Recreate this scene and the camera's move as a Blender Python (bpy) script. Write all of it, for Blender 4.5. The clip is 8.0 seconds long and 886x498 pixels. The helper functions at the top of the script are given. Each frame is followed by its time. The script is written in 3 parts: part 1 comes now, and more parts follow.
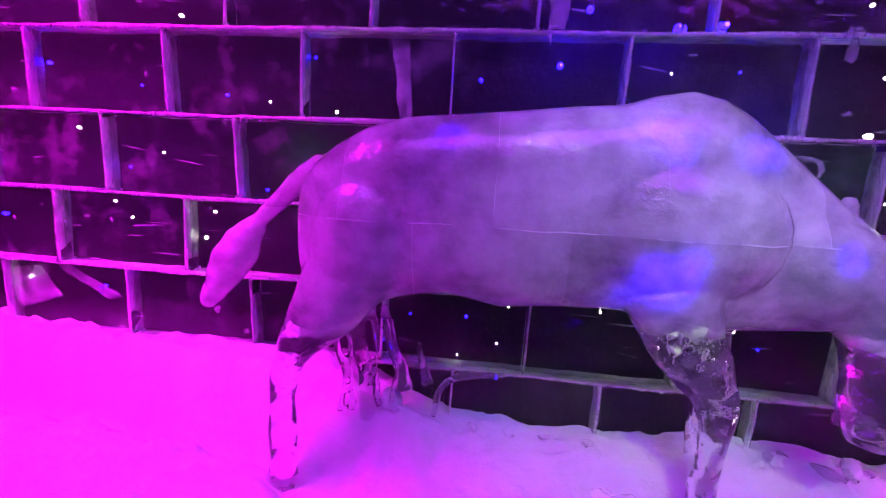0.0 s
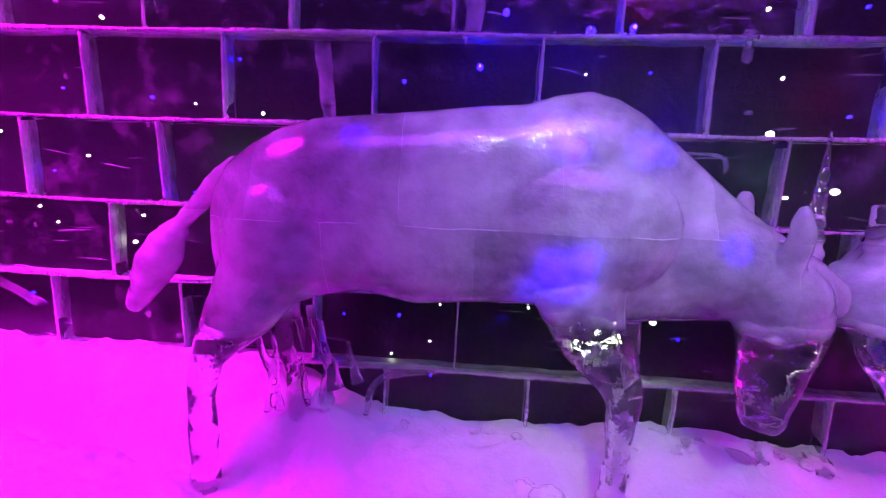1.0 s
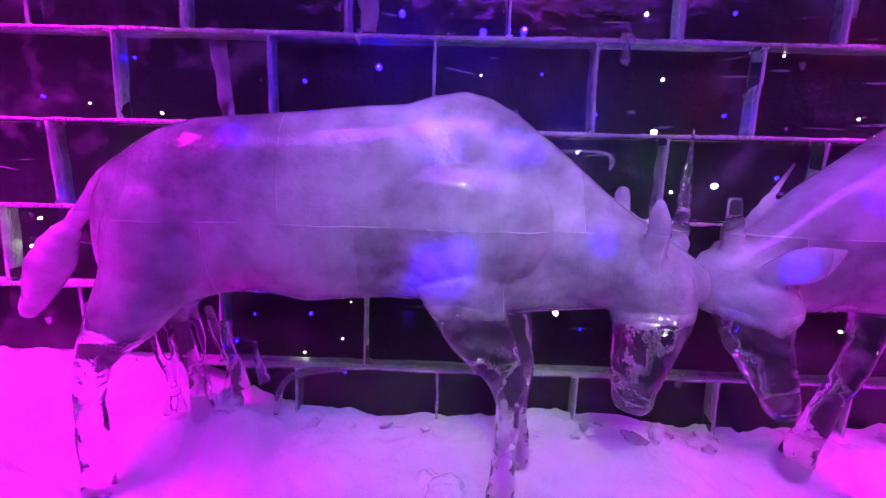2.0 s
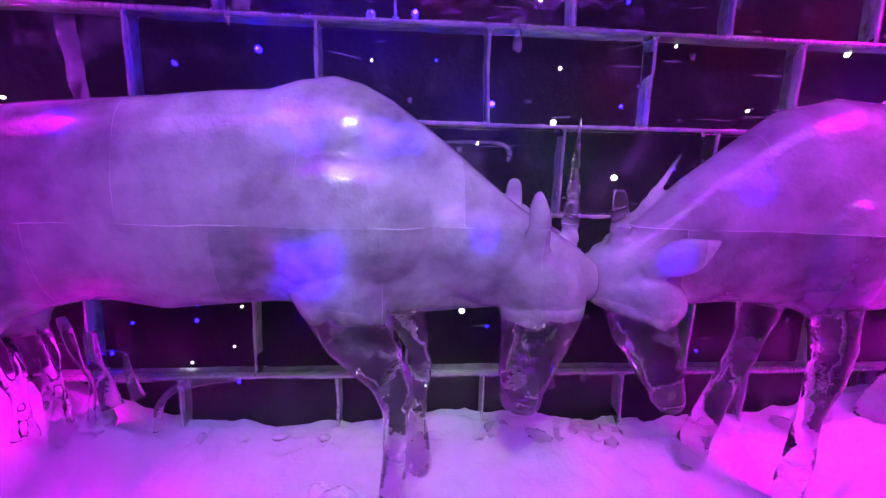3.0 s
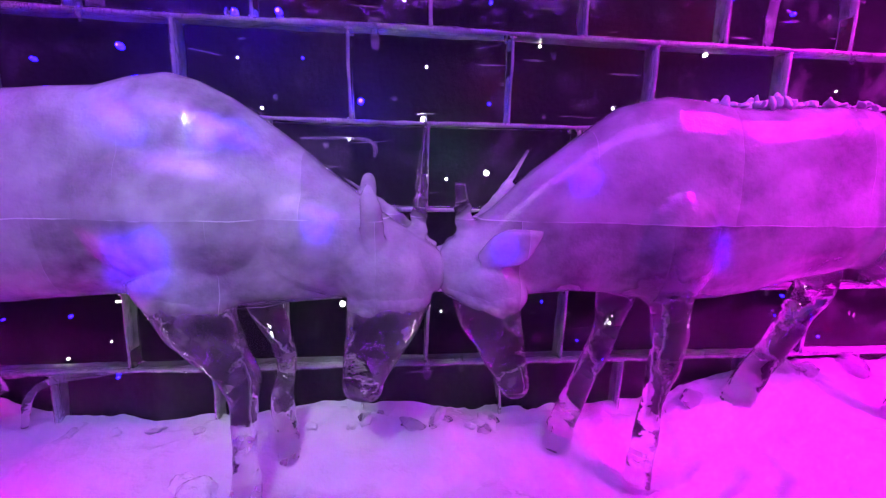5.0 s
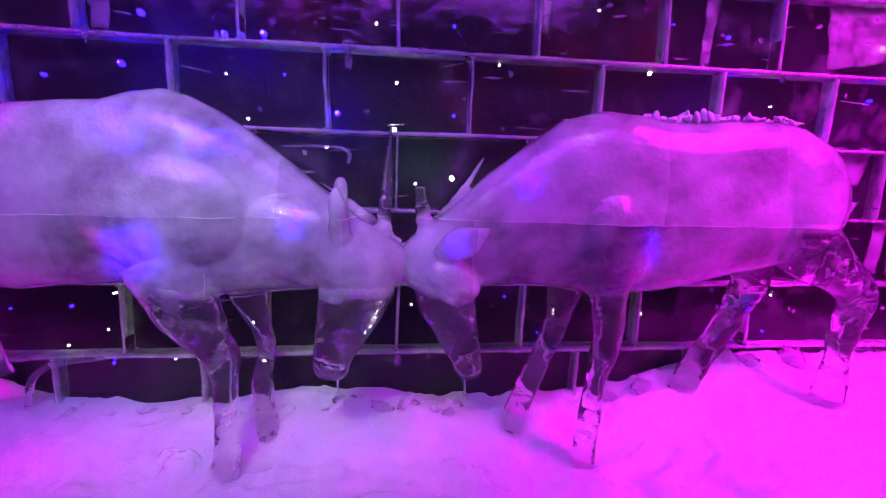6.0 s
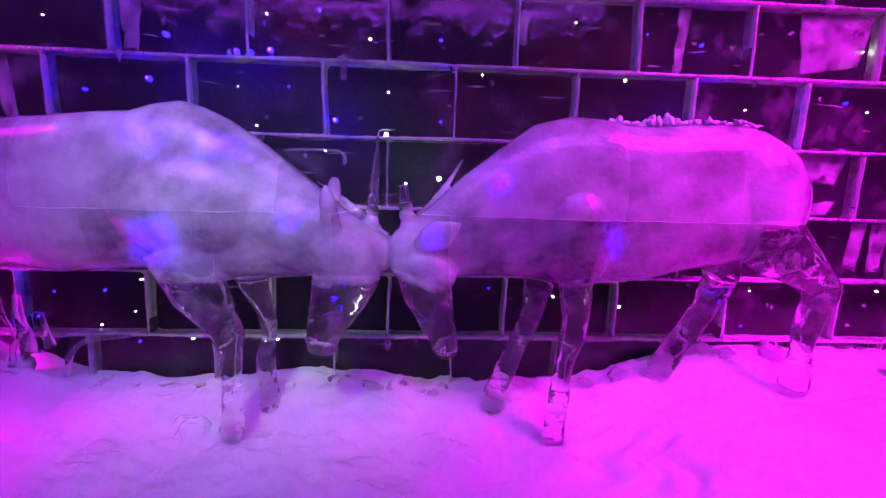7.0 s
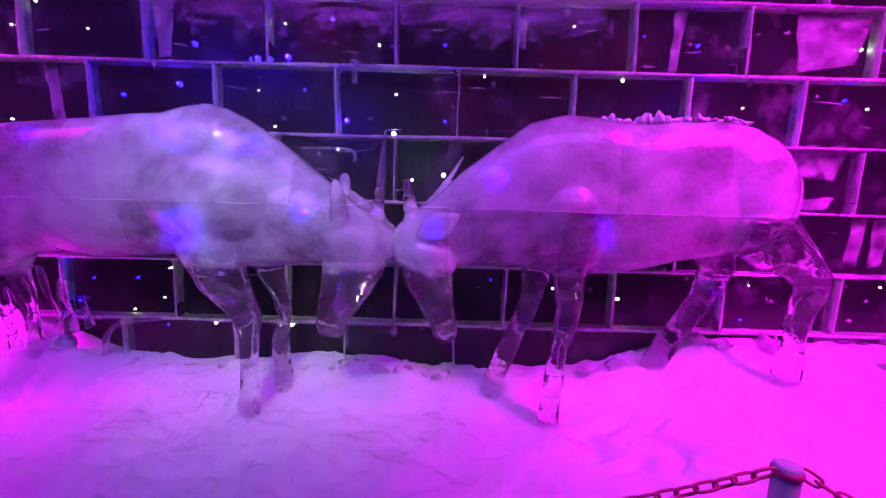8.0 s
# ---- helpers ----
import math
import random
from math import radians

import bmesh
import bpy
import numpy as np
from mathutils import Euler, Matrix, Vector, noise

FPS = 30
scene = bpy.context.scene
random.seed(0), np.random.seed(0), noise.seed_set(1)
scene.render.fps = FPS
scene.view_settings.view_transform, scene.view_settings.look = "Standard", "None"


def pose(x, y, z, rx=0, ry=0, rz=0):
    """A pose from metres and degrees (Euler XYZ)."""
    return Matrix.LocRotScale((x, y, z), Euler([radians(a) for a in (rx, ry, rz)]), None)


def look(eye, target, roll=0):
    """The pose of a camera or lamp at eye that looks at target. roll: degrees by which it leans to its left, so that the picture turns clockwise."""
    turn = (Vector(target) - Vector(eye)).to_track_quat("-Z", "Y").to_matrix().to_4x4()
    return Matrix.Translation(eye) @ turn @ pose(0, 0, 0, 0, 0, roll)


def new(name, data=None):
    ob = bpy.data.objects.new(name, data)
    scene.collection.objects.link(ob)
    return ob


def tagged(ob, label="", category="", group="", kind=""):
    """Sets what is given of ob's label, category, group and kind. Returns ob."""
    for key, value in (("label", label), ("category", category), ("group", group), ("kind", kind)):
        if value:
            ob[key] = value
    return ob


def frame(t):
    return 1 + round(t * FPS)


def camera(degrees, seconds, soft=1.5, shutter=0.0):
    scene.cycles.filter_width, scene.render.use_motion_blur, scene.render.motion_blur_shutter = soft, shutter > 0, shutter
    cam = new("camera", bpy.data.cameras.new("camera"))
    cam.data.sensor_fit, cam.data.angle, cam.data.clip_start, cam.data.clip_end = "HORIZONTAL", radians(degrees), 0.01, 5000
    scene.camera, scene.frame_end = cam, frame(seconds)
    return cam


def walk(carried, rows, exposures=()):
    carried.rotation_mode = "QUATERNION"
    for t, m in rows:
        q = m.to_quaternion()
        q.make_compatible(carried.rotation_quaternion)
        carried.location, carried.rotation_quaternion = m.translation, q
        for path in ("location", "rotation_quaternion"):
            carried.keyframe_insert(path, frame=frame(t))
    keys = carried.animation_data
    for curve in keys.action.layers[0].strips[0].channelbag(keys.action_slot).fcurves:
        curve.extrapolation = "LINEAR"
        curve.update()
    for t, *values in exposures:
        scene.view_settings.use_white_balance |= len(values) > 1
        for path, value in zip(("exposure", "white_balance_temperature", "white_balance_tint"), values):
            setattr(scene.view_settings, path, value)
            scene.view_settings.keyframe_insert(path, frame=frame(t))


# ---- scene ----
cam = camera(95.0, 8.0, soft=1.15)
PATH = [
    (0, (0.043, 0.077, 1.184), (-0.164, 2.035, 0.837), 3.0),
    (0.5, (0.138, 0.082, 1.182), (-0.032, 2.046, 0.845), 2.7),
    (1, (0.28, 0.077, 1.186), (0.144, 2.044, 0.851), 2.3),
    (1.5, (0.427, 0.055, 1.192), (0.341, 2.025, 0.858), 2.0),
    (2.8, (0.798, 0.111, 1.191), (0.913, 2.078, 0.844), 1.4),
    (3, (0.847, 0.14, 1.195), (0.999, 2.101, 0.836), 1.4),
    (3.5, (0.975, 0.175, 1.186), (1.167, 2.133, 0.826), 1.3),
    (4, (1.115, 0.167, 1.187), (1.321, 2.122, 0.822), 1.2),
    (4.5, (1.227, 0.127, 1.189), (1.432, 2.082, 0.823), 1.2),
    (6, (1.434, -0.131, 1.179), (1.643, 1.832, 0.857), 1.6),
    (6.5, (1.503, -0.228, 1.174), (1.674, 1.74, 0.862), 1.6),
    (7, (1.593, -0.319, 1.166), (1.693, 1.655, 0.857), 1.6),
    (7.5, (1.644, -0.384, 1.151), (1.691, 1.592, 0.848), 1.6),
    (8, (1.672, -0.447, 1.128), (1.677, 1.531, 0.834), 1.6),
]
walk(cam, [(t, look(eye, target, roll)) for t, eye, target, roll in PATH])

# ---- world, lamps, exposure ----
world = bpy.data.worlds.new("dark_hall")
scene.world = world
world.use_nodes = True
world.node_tree.nodes["Background"].inputs[0].default_value = (0.30, 0.10, 0.60, 1)
world.node_tree.nodes["Background"].inputs[1].default_value = 0.02
scene.view_settings.exposure = 0.0


def area_lamp(name, eye, target, size, power, colour, spread=180):
    data = bpy.data.lights.new(name, "AREA")
    data.shape, data.size, data.energy, data.color, data.spread = "DISK", size, power, colour, radians(spread)
    ob = new(name, data)
    ob.matrix_world = look(eye, target)
    return ob


MAGENTA, VIOLET, BLUE, COOL = (1.0, 0.003, 1.0), (0.46, 0.055, 1.0), (0.09, 0.0, 1.0), (0.80, 1.0, 0.84)
area_lamp("magenta_flood", (-2.35, 0.35, 3.05), (-1.75, 1.60, 0.65), 1.3, 70, MAGENTA, 70)
area_lamp("magenta_flood", (4.15, 0.15, 3.05), (3.45, 1.45, 0.75), 1.3, 56, MAGENTA, 68)
batten = area_lamp("violet_ceiling_lamp", (0.95, -0.15, 3.34), (0.95, 1.75, 1.62), 4.6, 63, VIOLET, 84)
batten.data.shape, batten.data.size_y = "RECTANGLE", 1.3
area_lamp("white_spot", (0.30, -0.40, 3.15), (0.6, 1.4, 0.9), 0.10, 0.5, COOL, 90)
area_lamp("white_spot", (2.7, -0.45, 3.25), (2.2, 1.4, 0.9), 0.16, 1.2, COOL, 90)
area_lamp("white_spot", (0.60, -1.12, 3.37), (0.85, 1.4, 0.95), 0.26, 3.0, COOL, 34)
area_lamp("blue_spot", (-0.4, -0.15, 3.1), (0.5, 1.4, 0.9), 0.08, 6, BLUE, 100)
area_lamp("blue_spot", (1.45, -0.25, 3.0), (1.2, 1.4, 0.9), 0.08, 6, BLUE, 100)
# faint red and green lamps in the dark behind the ice wall
RED, GREEN, DEEP = (1, 0.01, 0.03), (0.0, 1, 0.25), (0.05, 0.0, 1.0)
for place_x, place_z, colour, power in ((0.95, 1.98, RED, 1.2), (1.75, 1.60, RED, 0.8), (2.30, 1.84, RED, 1.0), (2.72, 1.92, RED, 1.4), (-0.85, 1.22, GREEN, 0.8), (1.55, 1.27, GREEN, 0.6),
                                        # the blue ones are added lamps that lay halos round the strong LEDs
                                        (2.98, 1.60, DEEP, 1.6), (0.38, 1.83, DEEP, 4.5), (0.70, 1.76, DEEP, 4.5), (1.13, 1.47, DEEP, 4.0), (0.28, 1.62, DEEP, 1.6)):
    area_lamp("back_glow", (place_x, 1.88, place_z), (place_x, 2.05, place_z), 0.05, power, colour)


def added_blue_beam(target, wide, power):
    """An added narrow blue beam from behind the path, aimed at the carved ice."""
    data = bpy.data.lights.new("added_blue_beam", "SPOT")
    data.energy, data.color, data.spot_size, data.spot_blend, data.shadow_soft_size = power, (0.03, 0.0, 1.0), radians(wide), 0.25, 0.02
    new("added_blue_beam", data).matrix_world = look((0.9, -2.6, 2.7), target)


# each ragged patch is a few overlapping beams, standing for light through the ice
for target, wide in (((0.57, 1.30, 0.90), 1.9), ((0.51, 1.30, 0.93), 1.2), ((0.61, 1.30, 0.95), 1.0), ((0.47, 1.30, 0.86), 0.7), ((0.53, 1.30, 1.33), 1.0), ((0.56, 1.30, 1.29), 0.8), ((0.49, 1.30, 1.36), 0.6),
                     ((0.77, 1.31, 1.30), 1.2), ((0.83, 1.31, 1.305), 1.1), ((-0.08, 1.29, 1.32), 0.9), ((1.90, 1.33, 1.18), 1.2), ((2.36, 1.29, 0.99), 0.9), ((2.37, 1.29, 0.93), 0.8), ((1.06, 1.32, 1.01), 0.8), ((1.64, 1.31, 0.94), 1.0)):
    added_blue_beam(target, wide, 6500)


# ---- materials ----
def material(name, colour, rough=0.5, **sockets):
    m = bpy.data.materials.new(name)
    m.use_nodes = True
    b = m.node_tree.nodes["Principled BSDF"]
    b.inputs["Base Color"].default_value = (*colour, 1)
    b.inputs["Roughness"].default_value = rough
    for key, value in sockets.items():
        b.inputs[key.replace("_", " ")].default_value = value
    return m


def node(m, kind, inputs=None, **props):
    n = m.node_tree.nodes.new(kind)
    if "operation" in props:
        n.operation = props["operation"]
    if "use_clamp" in props:
        n.use_clamp = props["use_clamp"]
    if "clamp" in props:
        n.clamp = props["clamp"]
    if "data_type" in props:
        n.data_type = props["data_type"]
    if "noise_dimensions" in props:
        n.noise_dimensions = props["noise_dimensions"]
    for key, value in (inputs or {}).items():
        if isinstance(value, bpy.types.NodeSocket):
            m.node_tree.links.new(value, n.inputs[key])
        else:
            n.inputs[key].default_value = value
    return n


def plug(m, out, socket):
    m.node_tree.links.new(out, m.node_tree.nodes["Principled BSDF"].inputs[socket])


def math_node(m, op, a, b=0.0, clamp=False):
    return node(m, "ShaderNodeMath", {0: a, 1: b}, operation=op, use_clamp=clamp).outputs[0]


def noise_node(m, scale, detail=3.0, rough=0.55, vector=None):
    n = node(m, "ShaderNodeTexNoise", {"Scale": scale, "Detail": detail, "Roughness": rough})
    m.node_tree.links.new(vector or place(m), n.inputs["Vector"])
    return n.outputs["Fac"]


def place(m):
    for n in m.node_tree.nodes:
        if n.type == "NEW_GEOMETRY":
            return n.outputs["Position"]
    return node(m, "ShaderNodeNewGeometry").outputs["Position"]


def remap(m, value, a, b, c, d):
    return node(m, "ShaderNodeMapRange", {0: value, 1: a, 2: b, 3: c, 4: d}, clamp=True).outputs[0]


def relief(m, parts, distance=0.01, strength=1.0):
    """Bump from a sum of (noise scale, detail, weight)."""
    total = None
    for scale, detail, weight in parts:
        v = math_node(m, "MULTIPLY", noise_node(m, scale, detail), weight)
        total = v if total is None else math_node(m, "ADD", total, v)
    b = node(m, "ShaderNodeBump", {"Height": total, "Distance": distance, "Strength": strength})
    plug(m, b.outputs[0], "Normal")
    return total


def snow_material():
    m = material("packed_snow", (0.84, 0.84, 0.87), 0.55, IOR=1.31)
    relief(m, [(9, 3, 1.0), (40, 4, 0.28), (150, 2, 0.07)], 0.05, 0.32)
    tone = node(m, "ShaderNodeMix", {0: noise_node(m, 6, 5), 6: (0.48, 0.49, 0.54, 1), 7: (0.70, 0.70, 0.74, 1)}, data_type="RGBA")
    plug(m, tone.outputs[2], "Base Color")
    plug(m, remap(m, noise_node(m, 5, 4), 0.42, 0.62, 0.22, 0.7), "Roughness")
    return m


def wall_ice_material():
    m = material("clear_block_ice", (0.93, 0.95, 0.98), 0.02, IOR=1.31)
    relief(m, [(7, 2, 1.0), (38, 2, 0.10)], 0.012, 0.5)
    plug(m, remap(m, noise_node(m, 4.5, 6, 0.7), 0.56, 0.80, 0.9915, 0.86), "Transmission Weight")
    plug(m, remap(m, noise_node(m, 3.0, 3), 0.5, 0.7, 0.015, 0.06), "Roughness")
    return m


def frost_material():
    m = material("frozen_slush_joint", (0.86, 0.87, 0.9), 0.35, IOR=1.31)
    relief(m, [(30, 4, 1.0), (110, 3, 0.4)], 0.012, 0.9)
    plug(m, remap(m, noise_node(m, 16, 5, 0.65), 0.35, 0.65, 0.66, 0.97), "Transmission Weight")
    return m


def carved_ice_material(name, cloud, haunch=99.0, lower=0.0):
    """Carved ice, glued up from blocks that differ in cloudiness: milky above the belly, clear in legs and muzzles."""
    m = material(name, (0.6, 0.6, 0.6), 0.12, IOR=1.31, Coat_Weight=1.0, Coat_Roughness=0.03, Coat_IOR=1.31, Subsurface_Weight=0.85, Subsurface_Scale=0.12)
    m.node_tree.nodes["Principled BSDF"].inputs["Subsurface Radius"].default_value = (1, 1, 1)
    xyz = node(m, "ShaderNodeSeparateXYZ", {0: place(m)})
    x, z = xyz.outputs[0], xyz.outputs[2]
    wob = math_node(m, "MULTIPLY", math_node(m, "SUBTRACT", noise_node(m, 7, 3), 0.5), 0.10)
    low = math_node(m, "MULTIPLY", remap(m, math_node(m, "ADD", math_node(m, "ADD", z, wob), remap(m, x, -0.30, -0.12, 0.10, 0.0)), 0.745, 0.80, 1.0, 0.0), remap(m, x, -0.80, -0.72, 0.0, 1.0))
    back = math_node(m, "MULTIPLY", remap(m, x, haunch, haunch + 0.06, 0, 1), remap(m, z, 1.02, 1.06, 1, 0))
    # the horns stand clear above the lines of the two napes
    nape = math_node(m, "MAXIMUM", node(m, "ShaderNodeMath", {0: x, 1: -0.63, 2: 1.871}, operation="MULTIPLY_ADD").outputs[0], node(m, "ShaderNodeMath", {0: x, 1: 0.83, 2: -0.233}, operation="MULTIPLY_ADD").outputs[0])
    horns = math_node(m, "MULTIPLY", math_node(m, "LESS_THAN", math_node(m, "ABSOLUTE", math_node(m, "SUBTRACT", x, 1.545)), 0.255), remap(m, math_node(m, "SUBTRACT", z, nape), 0.03, 0.06, 0.0, 1.0))
    clear = math_node(m, "MAXIMUM", math_node(m, "MAXIMUM", low, back), horns)
    # one cloudiness to each glued block
    high = math_node(m, "GREATER_THAN", z, 1.045)
    along = math_node(m, "DIVIDE", math_node(m, "ADD", math_node(m, "ADD", math_node(m, "ADD", x, 3.0), math_node(m, "MULTIPLY", wob, 0.12)), math_node(m, "MULTIPLY", high, 0.23)), 0.47)
    across = math_node(m, "FLOOR", along)
    joint = math_node(m, "LESS_THAN", math_node(m, "FRACT", along), 0.004)
    cell = node(m, "ShaderNodeCombineXYZ", {0: across, 1: high})
    grade = node(m, "ShaderNodeTexWhiteNoise", {0: cell.outputs[0]}, noise_dimensions="3D").outputs[0]
    grade = math_node(m, "MULTIPLY", math_node(m, "SUBTRACT", grade, 0.5), 0.24)
    # milky clouds, drawn out along the block, with wisps and clear windows
    drawn = node(m, "ShaderNodeVectorMath", {0: place(m), 1: (0.9, 1.0, 1.1)}, operation="MULTIPLY").outputs[0]
    patch = remap(m, noise_node(m, 3.2, 3, 0.50, drawn), 0.42, 0.64, -0.05, 0.30)
    wisp = remap(m, noise_node(m, 13, 6, 0.65, drawn), 0.38, 0.64, -0.06, 0.06)
    window = remap(m, noise_node(m, 5.0, 2, 0.45, node(m, "ShaderNodeVectorMath", {0: drawn, 1: (4.7, 1.3, 2.2)}, operation="ADD").outputs[0]), 0.64, 0.74, 0.0, 0.14)
    veil = math_node(m, "ADD", math_node(m, "ADD", math_node(m, "ADD", patch, wisp), math_node(m, "ADD", grade, window)), 1 - cloud)
    if lower:
        flank = math_node(m, "MULTIPLY", math_node(m, "SUBTRACT", 1.0, high), remap(m, math_node(m, "ADD", x, wob), 1.78, 1.86, 0.0, lower))
        veil = math_node(m, "ADD", veil, flank)
    # the heads are the whitest
    veil = math_node(m, "SUBTRACT", veil, remap(m, math_node(m, "ABSOLUTE", math_node(m, "SUBTRACT", x, 1.45)), 0.18, 0.34, 0.22, 0.0))
    seam = math_node(m, "LESS_THAN", math_node(m, "ABSOLUTE", math_node(m, "ADD", math_node(m, "SUBTRACT", z, 1.045), math_node(m, "MULTIPLY", wob, 0.15))), 0.0018)
    veil = math_node(m, "SUBTRACT", veil, math_node(m, "MULTIPLY", seam, remap(m, noise_node(m, 6, 2), 0.42, 0.58, 0.0, 0.5)))
    veil = math_node(m, "SUBTRACT", veil, math_node(m, "MULTIPLY", joint, remap(m, noise_node(m, 5, 2), 0.45, 0.6, 0.0, 0.22)))
    mixed = node(m, "ShaderNodeMix", {0: clear, 2: math_node(m, "MINIMUM", math_node(m, "MAXIMUM", veil, 0.05), 0.93), 3: remap(m, noise_node(m, 11, 4, 0.6), 0.53, 0.74, 0.978, 0.76)}, data_type="FLOAT").outputs[0]
    plug(m, mixed, "Transmission Weight")
    plug(m, remap(m, clear, 0, 1, 0.10, 0.015), "Roughness")
    tone = node(m, "ShaderNodeMix", {0: clear, 6: (0.62, 0.62, 0.66, 1), 7: (0.95, 0.96, 0.98, 1)}, data_type="RGBA")
    plug(m, tone.outputs[2], "Base Color")
    swell = math_node(m, "MULTIPLY", noise_node(m, 6, 1.5), remap(m, clear, 0, 1, 0.35, 1.6))
    fine = math_node(m, "MULTIPLY", noise_node(m, 34, 2), remap(m, clear, 0, 1, 0.10, 0.09))
    ripple = math_node(m, "MULTIPLY", noise_node(m, 70, 2), remap(m, clear, 0, 1, 0.034, 0.006))
    b = node(m, "ShaderNodeBump", {"Height": math_node(m, "ADD", math_node(m, "ADD", swell, fine), ripple), "Distance": 0.06, "Strength": 0.7})
    plug(m, b.outputs[0], "Normal")
    return m


def veil_material():
    m = material("cloudy_fracture", (0.86, 0.87, 0.9), 0.25, IOR=1.12)
    relief(m, [(40, 4, 1.0), (110, 3, 0.4)], 0.012, 0.9)
    plug(m, remap(m, noise_node(m, 14, 5, 0.65), 0.35, 0.65, 0.72, 0.97), "Transmission Weight")
    return m


VEIL = veil_material()
SNOW = snow_material()
WALL_ICE = wall_ice_material()
FROST = frost_material()
ICE_L = carved_ice_material("milky_carved_ice", 0.56)
ICE_R = carved_ice_material("translucent_carved_ice", 0.56, 2.93, 0.24)
CLEAR = material("clear_broken_ice", (0.93, 0.95, 0.98), 0.04, IOR=1.31, Transmission_Weight=0.92)
relief(CLEAR, [(14, 3, 1.0), (60, 2, 0.2)], 0.02, 0.7)
GLAZE = material("glazed_snow", (0.70, 0.70, 0.74), 0.06, IOR=1.31, Coat_Weight=1.0, Coat_Roughness=0.04, Coat_IOR=1.31)
relief(GLAZE, [(30, 2, 1.0), (95, 2, 0.5)], 0.012, 0.8)
DARK = material("dark_painted_panel", (0.006, 0.0055, 0.007), 0.9, Specular_IOR_Level=0.05)
relief(DARK, [(20, 4, 1.0)], 0.01, 0.5)
POST_PAINT = material("grey_plastic_post", (0.78, 0.76, 0.80), 0.35)
relief(POST_PAINT, [(60, 3, 1.0)], 0.002, 0.4)
CHAIN_RED = material("red_plastic_chain", (0.72, 0.05, 0.26), 0.4)
relief(CHAIN_RED, [(200, 3, 1.0)], 0.001, 0.4)


def glow_material(name, colour, strength):
    m = material(name, (0.1, 0.1, 0.1), 0.3)
    b = m.node_tree.nodes["Principled BSDF"]
    b.inputs["Emission Color"].default_value = (*colour, 1)
    b.inputs["Emission Strength"].default_value = strength
    return m


LED_WHITE = glow_material("white_led", (0.90, 1.0, 0.72), 45)
LED_BLUE = glow_material("blue_led", (0.004, 0.0010, 1.0), 60)
LED_WHITE_STRONG = glow_material("strong_white_led", (0.90, 1.0, 0.72), 90)
LED_BLUE_STRONG = glow_material("strong_blue_led", (0.005, 0.0012, 1.0), 320)


# ---- mesh helpers ----
def mesh_of(name, bm, mat, smooth=True):
    me = bpy.data.meshes.new(name)
    bm.normal_update()
    bm.to_mesh(me)
    bm.free()
    me.materials.append(mat)
    if smooth:
        me.polygons.foreach_set("use_smooth", [True] * len(me.polygons))
    return me


def part(name, bm, mat, parent, label="", smooth=True):
    ob = new(name, mesh_of(name, bm, mat, smooth))
    ob.parent = parent
    return tagged(ob, label)


def add_box(bm, lo, hi, bevel=0.0):
    c = [(a + b) / 2 for a, b in zip(lo, hi)]
    s = [b - a for a, b in zip(lo, hi)]
    made = bmesh.ops.create_cube(bm, size=1, matrix=Matrix.Translation(c) @ Matrix.Diagonal((*s, 1)))
    if bevel:
        edges = list({e for v in made["verts"] for e in v.link_edges})
        bmesh.ops.bevel(bm, geom=edges, offset=bevel, segments=2, affect="EDGES", profile=0.6)


def add_tube(bm, rings, seg=20, flat=1.0, steps=1, uneven=0.0):
    """A closed tube through rings of (x, y, z, radius across the path[, radius in y]); steps rounds the path, uneven roughens it."""
    rows = [np.array((*r[:4], r[4] if len(r) > 4 else r[3] * flat)) for r in rings]
    if steps > 1:
        ends = [2 * rows[0] - rows[1], *rows, 2 * rows[-1] - rows[-2]]
        fine = []
        for k in range(1, len(ends) - 2):
            a, b, c, d = ends[k - 1:k + 3]
            for f in (i / steps for i in range(steps)):
                fine.append(0.5 * (2 * b + (c - a) * f + (2 * a - 5 * b + 4 * c - d) * f * f + (3 * b - a - 3 * c + d) * f ** 3))
        rows = fine + [rows[-1]]
    pts = [Vector(r[:3]) for r in rows]
    loops = []
    for i, r in enumerate(rows):
        way = (pts[min(i + 1, len(pts) - 1)] - pts[max(i - 1, 0)]).normalized()
        v = Vector((0, 1, 0))
        v = (v - way * v.dot(way)).normalized()
        u = v.cross(way).normalized()
        loop = []
        for a in (2 * math.pi * k / seg for k in range(seg)):
            out = u * max(r[3], 0.003) * math.cos(a) + v * max(r[4], 0.003) * math.sin(a)
            p = pts[i] + out
            if uneven:
                p += out.normalized() * uneven * (noise.noise(p * 9) + 0.7 * noise.noise(p * 22))
            loop.append(bm.verts.new(p))
        loops.append(loop)
    for a, b in zip(loops, loops[1:]):
        for k in range(seg):
            bm.faces.new((a[k], a[(k + 1) % seg], b[(k + 1) % seg], b[k]))
    bm.faces.new(loops[0][::-1])
    bm.faces.new(loops[-1])


def add_ball(bm, centre, radii, turn=0.0, seg=24):
    m = Matrix.Translation(centre) @ Matrix.Rotation(radians(turn), 4, "Y") @ Matrix.Diagonal((*radii, 1))
    bmesh.ops.create_uvsphere(bm, u_segments=seg, v_segments=seg // 2, radius=1, matrix=m)


